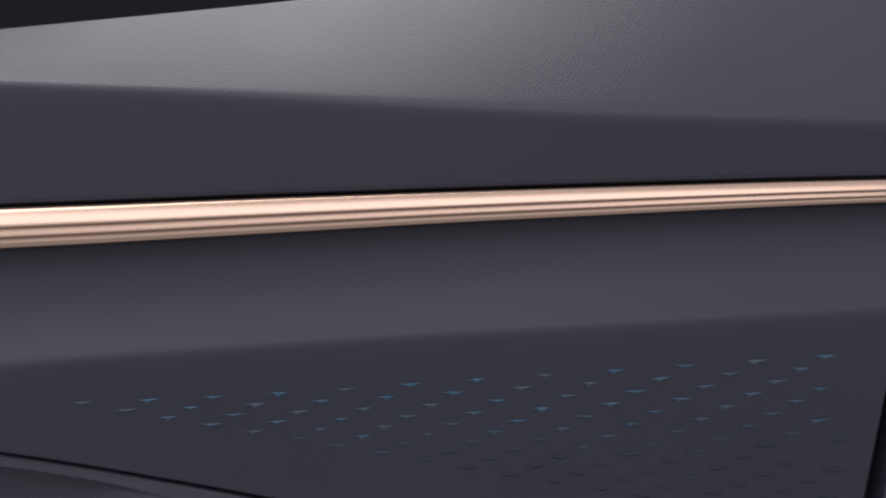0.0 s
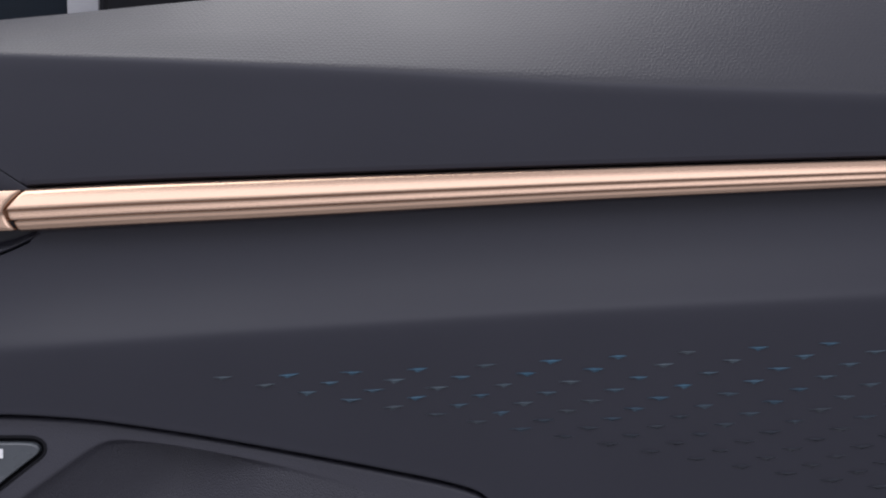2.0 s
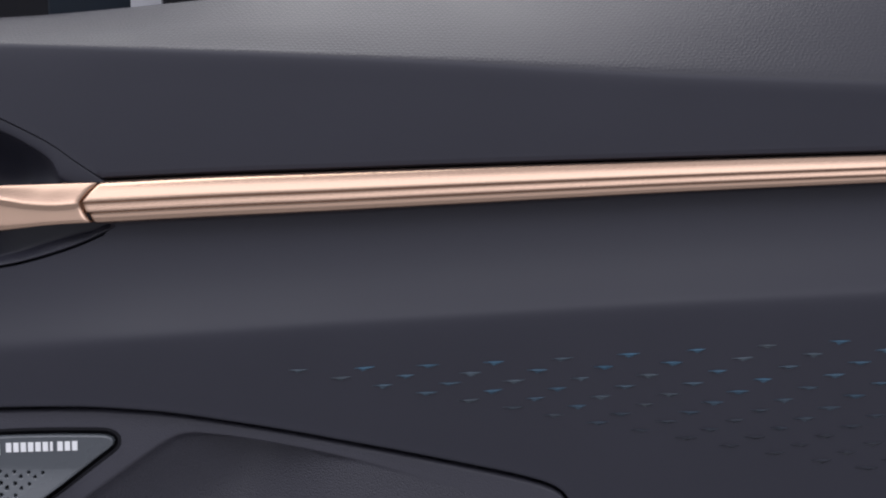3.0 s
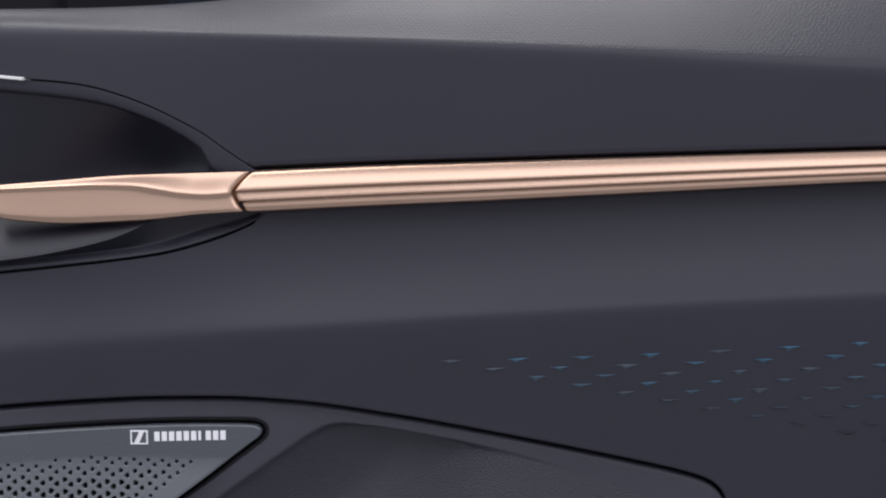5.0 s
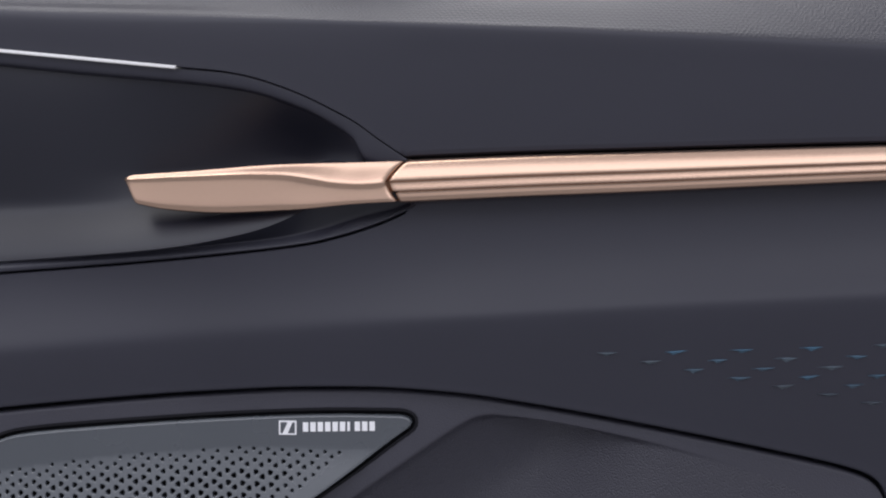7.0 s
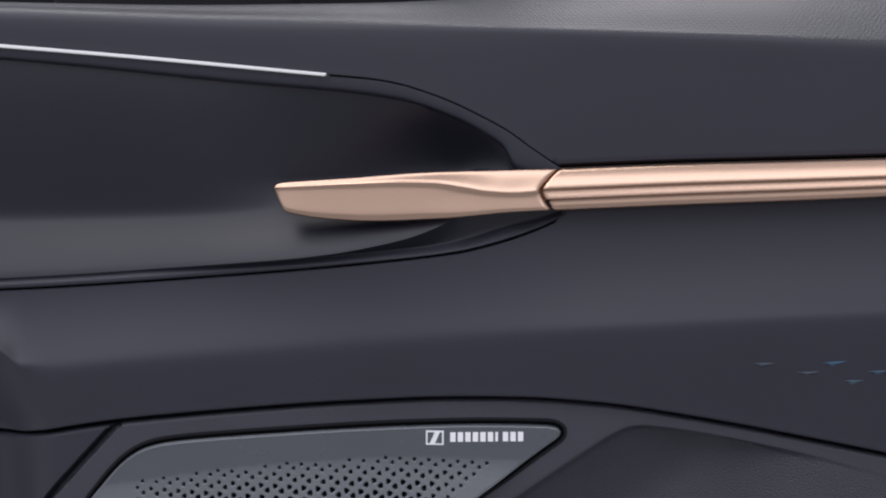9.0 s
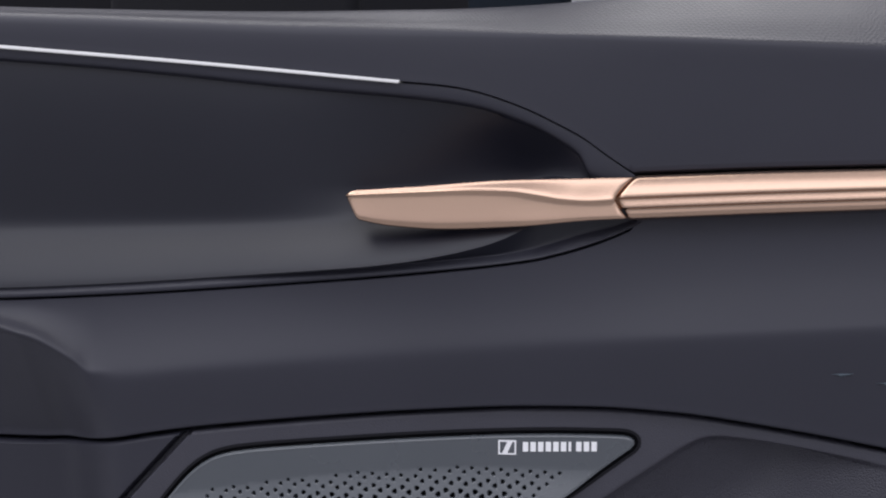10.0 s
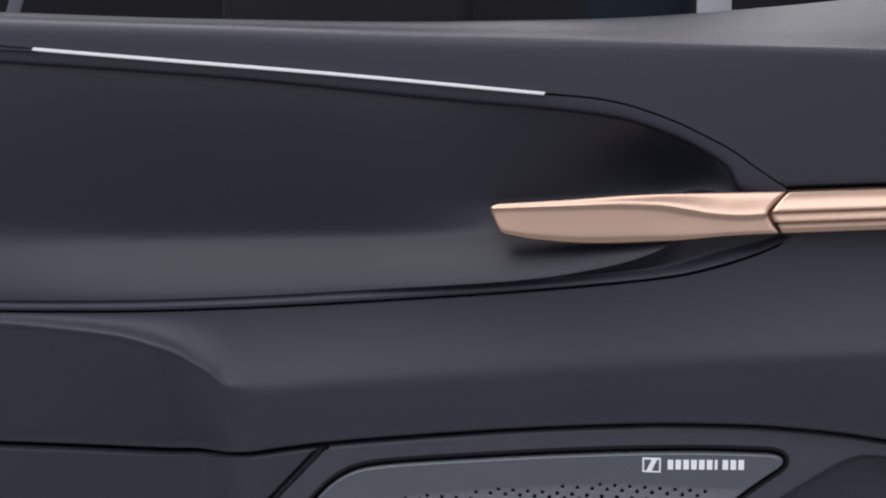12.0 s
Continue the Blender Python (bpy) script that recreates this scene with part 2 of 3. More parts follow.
def upper_skin():
    cols = []
    for x in steps(X_LEFT, -0.01, 110) + steps(-0.008, 0.008, 17) + steps(0.01, 0.53, 130):
        lo, fold, top = upper_edge(x), shoulder_fold(x), shoulder_top(x) - 0.0028 * smooth(0.0, -0.16, x)
        tuck = smooth(-0.003, 0.003, x)
        y0 = mix(-0.001, 0.0045, smooth(-0.10, 0.03, x))
        edge = [(y0 + 0.010, lo + 0.0002), (y0 + 0.0006, lo), (y0, lo + mix(0.0005, 0.003, tuck))]
        lean = mix(0.0002, -0.0036, smooth(0.02, -0.16, x))
        face = [(mix(y0, lean, min(1.0, max(0.0, (z + 0.02) / (fold + 0.014)))), z) for z in (mix(lo + 0.004, fold - mix(0.007, 0.016, smooth(0.0, -0.16, x)), t) for t in (0.0, 0.15, 0.35, 0.5, 0.7, 0.85))]
        edge = [(y + face[0][0] - y0, z) for y, z in edge]
        slope = [(0.0, fold - 0.004), (0.0005, fold), (0.0035, fold + 0.055 * (top - fold) + 0.0006)]
        deep = mix(0.038, 0.068, smooth(0.02, 0.25, x))
        slope += [(mix(0.0, deep, t), mix(fold, top, t ** 0.92)) for t in (0.3, 0.5, 0.7, 0.9)]
        gap, full = top - fold, smooth(0.0, -0.16, x)
        soft = [(-0.0036, fold - 0.007), (-0.0030, fold - 0.002), (-0.0006, fold + 0.18 * gap), (0.0055, fold + 0.48 * gap), (0.0085, fold + 0.74 * gap), (0.0115, fold + 0.93 * gap), (0.016, top)]
        slope = [(mix(a[0], b[0], full), mix(a[1], b[1], full)) for a, b in zip(slope, soft)]
        over = [(deep, top), (deep + 0.006, top - 0.0020), (deep + 0.010, top - 0.010), (deep + 0.012, top - 0.04)]
        line = rounded(edge, 2) + rounded(face + slope + over, 3)
        cols.append([(x, y, z) for y, z in line])
    return sheet(cols)


def mid_skin():
    cols = []
    for x in (steps(X_LEFT, -0.32, 30) + steps(-0.318, -0.22, 60) + steps(-0.217, -0.006, 60) + steps(-0.004, 0.008, 13) + steps(0.012, 0.198, 50)
              + steps(0.200, 0.236, 90) + steps(0.239, X_RIGHT - 0.005, 60) + steps(X_RIGHT - 0.004, X_RIGHT, 6)):
        hi, fold, lo = mid_edge(x), mid_fold(x), low_seam(x) + 0.0001
        tuck = smooth(-0.004, 0.004, x)
        block = smooth(-0.248, -0.298, x)
        y_top = skin_y(x)
        y_fold = mix(-0.0046, -0.0130, smooth(0.0, -0.25, x))
        rise = mix(bowl_low(x), bar_low(x), smooth(-0.10, 0.03, x)) - fold
        y_fold = max(y_fold, y_top - mix(0.70, 0.80, block) * rise)
        y_low = mix(0.0028, -0.0080, smooth(0.0, -0.25, x)) + 0.031 * block
        soft = mix(0.0026, 0.0034, block)
        power = mix(mix(2.6, 1.75, smooth(0.0, -0.20, x)), 2.4, block)
        under = (y_low - y_fold) / (-0.140 - fold)
        line = rounded([(y_top + 0.010, hi), (y_top + 0.0006, hi - 0.0001), (y_top, hi - mix(0.0005, 0.002, tuck))], 2)

        def depth(z):
            u = min(1.0, max(0.0, (z - fold) / rise))
            a = y_top - (y_top - y_fold) * (1 - u) ** power + power * (y_top - y_fold) / rise * min(0.0, z - fold)
            b = y_fold + max(under, -0.9) * (z - fold)
            bead = 0.0022 * block * math.exp(-((z - fold - 0.0010) / 0.0024) ** 2)
            return 0.5 * (a + b + math.sqrt((a - b) ** 2 + soft * soft)) - bead

        first, last = hi - mix(0.0012, 0.003, tuck), lo + 0.003
        near = min(0.007, 0.6 * (first - fold))
        levels = steps(first, fold + near, 18) + steps(fold + near * 0.94, fold - 0.008, 30) + steps(fold - 0.010, last, 18)
        line += [(depth(z) + (y_top - depth(first)) * max(0.0, 1 - (first - z) / 0.02) ** 2, z) for z in levels]
        y_end = depth(last)
        line += rounded([(y_end, lo + 0.0024), (y_end + 0.0002, lo + 0.0006), (y_end + 0.0022, lo), (y_end + 0.010, lo + 0.0004)], 2)
        cols.append([(x + end_shift(x, z), y + end_roll(x), z) for y, z in line])
    return sheet(cols)


def bowl_shell():
    cols = []
    for x in steps(X_LEFT, -0.15, 50) + steps(-0.146, -0.012, 90) + steps(-0.010, 0.004, 10):
        hi, rim, lo = bowl_top(x) - 0.00005, rim_top(x), bowl_low(x) + 0.0002
        inner = min(lo + lip(x), rim - 0.003)
        taper = smooth(-0.014, -0.06, x)
        cavity = 0.018 * smooth(-0.215, -0.050, x) ** 1.6 * taper
        y0 = mix(0.0004, 0.0050, smooth(-0.10, 0.03, x))
        edge = [(y0 + 0.008, hi), (y0 - 0.0008, hi - 0.0001), (y0 - 0.0012, hi - 0.0005), (y0 - 0.0011, mix(hi, rim, 0.5)), (y0 - 0.0004, mix(hi, rim, 0.85)), (y0 + 0.0030, rim + 0.0002)]
        well = []
        wide = smooth(-0.16, -0.05, x)
        y1 = skin_y(x) + 0.0008
        y_crest = y1 - 0.0008 - 0.0052 * smooth(-0.21, -0.13, x) * (1 - smooth(-0.060, -0.040, x))
        well_depth = bowl_depth(x) * taper
        for t in steps(0.0, 1.0, 60):
            # a wall that leans back, and a floor that rises to the lip
            down, up = well_depth * (t / 0.72) ** 1.5, 1.25 * well_depth * ((1 - t) / 0.30) ** 1.35
            hollow = 0.5 * (down + up - math.sqrt((down - up) ** 2 + 0.0055 ** 2))
            back_y = math.sin(math.pi / 2 * min(1.0, t / 0.50)) * (1 - smooth(0.52, 0.80, t))
            well.append((mix(y0 + 0.004, y_crest, t) + hollow + cavity * back_y, mix(rim, inner, t)))
        crest = min(lo + wedge(x), inner - 0.0004)
        y_lip = y1 + 0.0008 + 0.22 * max(0.0, inner - crest - 0.0008)
        full = mix(0.58, 0.86, wide)
        ledge = [(y_crest, inner - 0.0002), (y_lip, crest + 0.0002), (mix(y_lip, y1 - 0.0016, 0.45), mix(crest, lo, 0.36 * full)), (mix(y_lip, y1 - 0.0016, 0.82), mix(crest, lo, 0.72 * full)),
                 (y1 - 0.0016, mix(crest, lo, full)), (y1 - 0.0013, mix(crest, lo, 0.92)), (y1 + 0.0004, lo + 0.0002), (y1 + 0.008, lo)]
        line = rounded(edge, 2) + well + rounded(ledge, 3)
        cols.append([(x, y, z) for y, z in line])
    return sheet(cols)


def joint_cut(f):
    """Where strip and handle meet, from the top edge (0) to the lower edge (1): an arrow towards the handle."""
    return -0.0081 + (0.0088 * abs((0.52 - f) / 0.52) ** 1.25 if f < 0.52 else 0.0057 * min(1.2, (f - 0.52) / 0.48) ** 1.15)


def trim_strip():
    """The fluted copper strip; its end is cut to an arrow that fits the handle."""
    profile = [(0.013, 0.05), (0.0030, 0.03), (-0.0006, 0.035), (-0.0026, 0.09), (-0.0044, 0.22), (-0.0058, 0.36), (-0.0064, 0.455), (-0.0062, 0.485),
               (-0.0050, 0.510), (-0.0047, 0.535), (-0.0050, 0.60), (-0.0054, 0.675), (-0.0053, 0.705), (-0.0041, 0.735), (-0.0037, 0.765), (-0.0039, 0.84),
               (-0.0036, 0.93), (-0.0014, 0.99), (0.013, 0.97)]
    profile = rounded(profile, 2, closed=True)
    rings = []
    for u in [k / 8 * 0.01 for k in range(8)] + steps(0.01, 1.0, 110):
        ring = []
        for y, f in profile:
            start = joint_cut(f) + 0.0005
            x = mix(start, 0.53, u)
            round_end = 0.0013 * (1 - min(1.0, u / 0.004)) ** 2
            slim = min(1.0, 0.08 + 0.92 * (bar_top(x) - bar_low(x)) / 0.0195)
            ring.append((x, y * slim + round_end, mix(bar_top(x) + 0.0008, bar_low(x) - 0.0008, f)))
        rings.append(ring)
    return tube(rings)


handle_top = curve((-0.136, -0.0076), (-0.10, -0.0050), (-0.062, -0.0020), (-0.024, -0.0007), (0.0, 0.0))
handle_low = curve((-0.136, -0.0205), (-0.1295, -0.0221), (-0.1135, -0.0249), (-0.09, -0.0262), (-0.054, -0.0246), (-0.0236, -0.0213), (-0.002, -0.0199))
handle_ridge = curve((-0.136, -0.0100), (-0.10, -0.0080), (-0.075, -0.0071), (-0.060, -0.0073), (-0.044, -0.0094), (-0.034, -0.0110), (-0.0213, -0.0117), (-0.006, -0.0106))


def handle_blade():
    rings = []
    for u in [0.0, 0.004, 0.012, 0.025, 0.045] + steps(0.06, 0.985, 90) + [0.993, 1.0]:
        x_mid = mix(-0.134, -0.008, u)
        top, low, ridge = handle_top(x_mid), handle_low(x_mid), handle_ridge(x_mid)
        fr = (top - ridge) / (top - low)
        waist = smooth(-0.065, -0.03, x_mid)
        tip = (1 - smooth(0.0, 0.05, u))
        front = mix(-0.0080, -0.0066, waist)
        section = [(0.0 - 0.001 * tip, 0.05), (mix(-0.0060, -0.0030, waist), 0.0), (mix(-0.0068, -0.0041, waist), 0.03 + 0.1 * fr), (front + 0.0008, fr * 0.82), (front, fr), (front + 0.0010, fr + 0.055), (front + 0.0011, fr + 0.13),
                   (mix(-0.0074, -0.0057, waist), mix(fr, 1.0, 0.50)), (mix(-0.0083, -0.0062, waist), 0.95), (-0.0046, 1.0), (0.0 - 0.001 * tip, 0.94)]
        ring = []
        for y, f in rounded(section, 2, closed=True):
            start = -0.1310 - 0.0052 * (1 - ((0.17 - f) / 0.17) ** 2 * 0.6 if f < 0.17 else 1 - (f - 0.17) / 0.85) + 0.0015 * max(0.0, f - 0.6)
            end = joint_cut(f) - 0.0005
            pinch = 0.0012 * (1 - min(1.0, u / 0.012)) ** 2
            notch = 0.0012 * max(0.0, (u - 0.985) / 0.015) ** 2
            x = mix(start, end, u)
            mid = 0.5
            ring.append((x, y + (pinch + notch) * (1 if y < 0.003 else 0), mix(handle_top(x), handle_low(x), mid + (f - mid) * (1 - 40 * pinch))))
        rings.append(ring)
    return tube(rings)


# ---------------------------------------------------------------- lower trim with speaker opening and pocket
def trim_y(x):
    return mix(0.0062, -0.0075, smooth(0.02, -0.24, x))


PLATE_LINE = [(-0.2365, -0.1745), (-0.2225, -0.1560), (-0.2115, -0.1443), (-0.2000, -0.1377), (-0.1840, -0.1348), (-0.1547, -0.1319), (-0.0996, -0.1273), (-0.0462, -0.1243),
              (-0.0080, -0.1239), (0.0012, -0.1243), (0.0034, -0.1286), (-0.0055, -0.1350), (-0.0345, -0.1578), (-0.0900, -0.1950), (-0.2000, -0.1980)]
PLATE_LINE = rounded(PLATE_LINE, 3, closed=True)


def offset(line, off):
    """A closed line moved outwards."""
    out = []
    for k in range(len(line)):
        (ax, az), (bx, bz) = line[k - 1], line[(k + 1) % len(line)]
        w = math.hypot(bx - ax, bz - az)
        out.append((line[k][0] - (bz - az) / w * off, line[k][1] - (ax - bx) / w * off))
    return out


GRILLE_LINE = offset(PLATE_LINE, 0.0022)
POCKET_LINE = rounded([(-0.0600, -0.1905), (-0.0204, -0.1617), (0.0140, -0.1368), (0.0295, -0.1260), (0.0390, -0.1226), (0.0530, -0.1236), (0.0690, -0.1254), (0.0916, -0.1290),
                       (0.1170, -0.1338), (0.1450, -0.1407), (0.1800, -0.1510), (0.2050, -0.1650), (0.2100, -0.2200), (-0.0800, -0.2200)], 2, closed=True)


def inside(line, x, z):
    """Signed distance to a closed line, positive inside."""
    best, hit = 1e9, False
    for (ax, az), (bx, bz) in zip(line, line[1:] + line[:1]):
        dx, dz = bx - ax, bz - az
        t = min(1.0, max(0.0, ((x - ax) * dx + (z - az) * dz) / (dx * dx + dz * dz + 1e-12)))
        best = min(best, (x - ax - t * dx) ** 2 + (z - az - t * dz) ** 2)
        if (az > z) != (bz > z) and x < ax + (z - az) / (bz - az) * dx:
            hit = not hit
    return math.sqrt(best) if hit else -math.sqrt(best)


def lower_trim():
    cols = []
    for x in steps(X_LEFT, -0.262, 50) + steps(-0.260, 0.060, 300) + steps(0.062, 0.198, 80) + steps(0.200, 0.2285, 40):
        hi = low_seam(x) - 0.0020
        block = smooth(-0.248, -0.298, x)
        y0 = trim_y(x) + 0.027 * block
        col = [(x, y0 + 0.010, hi), (x, y0 + 0.0024, hi), (x, y0 + 0.0008, hi - 0.0005), (x, y0 + 0.0001, hi - 0.0014)]
        cut = 0.007 * (1 - smooth(0.0011, 0.0020, abs((x + 0.2184) * 0.733 - (hi + 0.1289) * 0.680)))
        col = [(a, b + cut, c) for a, b, c in col]
        for k in range(140):
            z = hi - 0.002 - (hi - 0.002 + 0.21) * (k / 139) ** 1.35
            y = y0 + 0.20 * (hi - z) * block
            if -0.25 < x < 0.02:
                y += 0.011 * smooth(-0.0004, 0.0006, inside(GRILLE_LINE, x, z))
            if x > -0.09:
                d = inside(POCKET_LINE, x, z)
                side = (x - 0.0295) * 0.58 + (z + 0.1260) * -0.81
                y += 0.0022 * smooth(-0.0006, 0.0016, d) * (1 - smooth(0.07, 0.17, x))
                y += 0.020 * (1 - (1 - min(1.0, max(0.0, side / 0.055))) ** 2) * (1 - smooth(0.03, 0.11, side)) * smooth(0.0, 0.0035, d) * (1 - smooth(0.06, 0.13, x))
            groove = abs((x + 0.2184) * 0.733 - (z + 0.1289) * 0.680)
            if z < -0.125 and x < -0.2:
                y += 0.007 * (1 - smooth(0.0011, 0.0020, groove))
            col.append((x, y, z))
        cols.append(col)
    return sheet(cols, 0.004)


hole_line = curve((-0.215, -0.1570), (-0.1644, -0.1488), (-0.1407, -0.1459), (-0.1166, -0.1441), (-0.0858, -0.1415), (-0.0542, -0.1409), (-0.033, -0.1413), (0.01, -0.1413))


def plate_dish(x, z):
    """The holed part of the plate leans out towards its foot."""
    below = max(0.0, hole_line(x) + 0.0012 - z)
    return -0.40 * (below - 0.0030 * (1 - math.exp(-below / 0.0030)))


def grille_lip():
    """The rounded rim of the plate."""
    n = len(PLATE_LINE)
    bm = bmesh.new()
    rows = []
    for off, dy in ((0.0001, 0.0010), (0.0001, -0.0011), (0.0002, -0.0015), (0.0005, -0.0019), (0.0009, -0.0022), (0.0012, -0.0023), (0.0014, -0.0019), (0.0014, 0.0010)):
        rows.append([bm.verts.new((x, trim_y(x) + dy + plate_dish(x, z), z)) for x, z in offset(PLATE_LINE, -off)])
    for a, b in zip(rows, rows[1:] + rows[:1]):
        for k in range(n):
            bm.faces.new((a[k], a[(k + 1) % n], b[(k + 1) % n], b[k]))
    return bm


def perforated_grille():
    """A bevelled plate with graded three-cornered holes, cut as one flat shape."""
    shape = bpy.data.curves.new("grille_shape", "CURVE")
    shape.offset = -0.0006
    shape.dimensions, shape.fill_mode, shape.extrude, shape.bevel_depth, shape.bevel_resolution = "2D", "BOTH", 0.0006, 0.0006, 2

    def ring(points):
        s = shape.splines.new("POLY")
        s.points.add(len(points) - 1)
        for p, (x, z) in zip(s.points, points):
            p.co = (x, z, 0, 1)
        s.use_cyclic_u = True

    ring(PLATE_LINE)
    for r in range(-4, 9):
        for c in range(-8, 24):
            for flip in (0, 1):
                x = -0.1650 + 0.00706 * c + 0.0010 * r + 0.0034 * flip
                z = -0.1494 - 0.00024 * c - 0.0054 * r - 0.0022 * flip
                rank = min(hole_line(x) - z, (-0.0292 + 1.13 * (z + 0.1408) - x) * 0.66, (x + 0.2080) * 0.8)
                if z < -0.186 or rank < 0:
                    continue
                size = 0.00125 + 0.00085 * smooth(0.0, 0.015, rank)
                turn = 0.17 + math.pi * flip
                tri = [(x + size * math.cos(turn + k * 2.0944), z + size * math.sin(turn + k * 2.0944)) for k in range(3)]
                ring(rounded(tri, 2, closed=True))
    flat = new("grille_shape", shape)
    me = bpy.data.meshes.new_from_object(flat.evaluated_get(bpy.context.evaluated_depsgraph_get()))
    bpy.data.objects.remove(flat)
    bm = bmesh.new()
    bm.from_mesh(me)
    bmesh.ops.remove_doubles(bm, verts=bm.verts, dist=1e-6)
    for k in range(26):
        bmesh.ops.bisect_plane(bm, geom=bm.verts[:] + bm.edges[:] + bm.faces[:], plane_co=(-0.245 + 0.01 * k, 0, 0), plane_no=(1, 0, 0))
    for z in (-0.130, -0.1345, -0.139, -0.1415, -0.1435, -0.146, -0.150, -0.156, -0.164, -0.175):
        bmesh.ops.bisect_plane(bm, geom=bm.verts[:] + bm.edges[:] + bm.faces[:], plane_co=(-0.0352, z, 0), plane_no=(-0.030, 1, 0))
    for v in bm.verts:
        x, z, h = v.co
        v.co = (x, trim_y(x) - h - 0.0009 + plate_dish(x, z), z)
    return bm


# ---------------------------------------------------------------- the door
door = thing("car_door", (0, 0.05, -0.45), "dark grey soft-touch car door panel with a satin copper trim strip", "car door")
door_inv = Matrix.Translation((0, -0.05, 0.45))


def door_part(name, bm, mat, label="", parent=None, sharp=38):
    ob = part(name, bm, mat, parent or door, label, sharp)
    if parent is None:
        ob.matrix_parent_inverse = door_inv
    return ob


upper = door_part("upper_panel", upper_skin(), SKIN, "pebble-grained dark grey shoulder")
upper.data.materials.append(PEBBLE)
for face in upper.data.polygons:
    face.material_index = 1 if face.center.z > shoulder_fold(face.center.x) - 0.0004 else 0
middle = door_part("middle_panel", mid_skin(), SKIN, "smooth folded dark grey armrest skin")
bowl = door_part("handle_bowl", bowl_shell(), SATIN, "satin recess behind the handle, its shade put into a darker colour")
# Rim and lip take the lighter skin; the well keeps its painted-in shade.
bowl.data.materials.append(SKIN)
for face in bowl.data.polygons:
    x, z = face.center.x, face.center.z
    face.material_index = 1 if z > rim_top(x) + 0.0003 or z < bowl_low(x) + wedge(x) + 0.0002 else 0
strip = door_part("trim_strip", trim_strip(), COPPER, "fluted satin copper strip", sharp=60)
handle = door_part("door_handle", handle_blade(), COPPER, "satin copper pull lever", sharp=60)
lower = door_part("lower_panel", lower_trim(), HARD, "grained hard plastic lower panel with a pocket")
lower.data.materials.append(SKIN)
lower.data.materials.append(POCKET)
for face in lower.data.polygons:
    x, z = face.center.x, face.center.z
    if (x + 0.2184) * 0.733 < (z + 0.1289) * 0.680:
        face.material_index = 1
    elif x > -0.09 and inside(POCKET_LINE, x, z) > 0.0005:
        face.material_index = 2
grille = door_part("speaker_grille", perforated_grille(), GRILLE, "grey perforated speaker grille", sharp=50)
for face in grille.data.polygons:
    face.use_smooth = abs(face.normal.y) < 0.88
part("grille_rim", grille_lip(), GRILLE_RIM, grille, sharp=60)
core = door_part("door_core", slab(X_LEFT - 0.01, 0.54, 0.062, 0.11, -0.45, 0.055, 0.004), DARK, "black inner door shell")


def light_guide(x0, x1, size=1.0):
    rings = []
    for x in steps(x0, x1, 60):
        mid = bowl_top(x)
        h = size * mix(0.00095, 0.00070, (x + 0.3671) / 0.256)
        sec = [(-0.0032, h), (-0.0036, h * 0.6), (-0.0036, -h * 0.6), (-0.0032, -h), (0.006, -h), (0.006, h)]
        rings.append([(x + z * 0.8, y, mid + z) for y, z in sec])
    return tube(rings)


door_part("light_strip", light_guide(-0.3671, -0.1110), LIGHTBAR, "lit white ambient light strip")
door_part("light_strip_end", light_guide(-0.4000, -0.3690, 0.55), DARK, "unlit black end of the light strip")

door_part("end_panel", sheet([[(x + 0.16 * (z + 0.090), 0.003 + 0.01 * (1 - smooth(0.4730, 0.4765, x)), z) for z in steps(-0.21, -0.02, 12)] for x in steps(0.4730, 0.53, 20)]), SKIN, "dark grey end panel past the gap")

def seal_ring():
    """The rubber seal round the grille, sloping into the opening."""
    n = len(GRILLE_LINE)
    bm = bmesh.new()
    rows = []
    for off, dy in ((-0.0010, 0.003), (-0.0009, -0.0004), (0.0004, -0.0005), (0.0016, 0.0030), (0.0050, 0.0040), (0.0050, 0.006)):
        row = [bm.verts.new((x, trim_y(x) + dy, z)) for x, z in offset(GRILLE_LINE, -off)]
        rows.append(row)
    for a, b in zip(rows, rows[1:] + rows[:1]):
        for k in range(n):
            bm.faces.new((a[k], a[(k + 1) % n], b[(k + 1) % n], b[k]))
    return bm


door_part("grille_seal", seal_ring(), DARK, "black rubber seal")

# Shade of the copper joint, put in as a black strip along the cut.
def joint_shade():
    rings = []
    for f in steps(0.02, 0.98, 24):
        x = joint_cut(f)
        z = mix(bar_top(0.0), bar_low(0.0), f)
        y = -0.0006 - 0.0030 * smooth(0.0, 0.30, f) + 0.0020 * smooth(0.88, 1.0, f)
        rings.append([(x - 0.0009, y, z), (x + 0.0009, y, z), (x + 0.0009, 0.008, z), (x - 0.0009, 0.008, z)])
    return tube(rings)


door_part("joint_shade", joint_shade(), DARK, "black strip put in as shade between handle and strip")

# speaker cloth behind the holes
door_part("speaker_cloth", sheet([[(x, trim_y(x) + 0.0075, z) for z in (-0.2, -0.17, -0.145)] for x in steps(-0.21, -0.03, 12)], 0.001), DARK, "black speaker cloth")


# badge: a slanted mark in a square and a row of plain blocks, printed in white
def block(x0, x1, z0, z1, slant=0.0, top=-0.0026, slant_far=None):
    bm = bmesh.new()
    rings = []
    for dy in (top, -0.0019):
        rings.append([bm.verts.new((x + s, trim_y(x) + dy, z)) for x, z, s in ((x0, z0, 0), (x1, z0, 0), (x1, z1, slant if slant_far is None else slant_far), (x0, z1, slant))])
    a, b = rings
    bm.faces.new(a)
    bm.faces.new(b)
    for k in range(4):
        bm.faces.new((a[k], a[(k + 1) % 4], b[(k + 1) % 4], b[k]))
    return bm


def badge_z(x):
    return -0.1312 + 0.030 * (x + 0.0625)


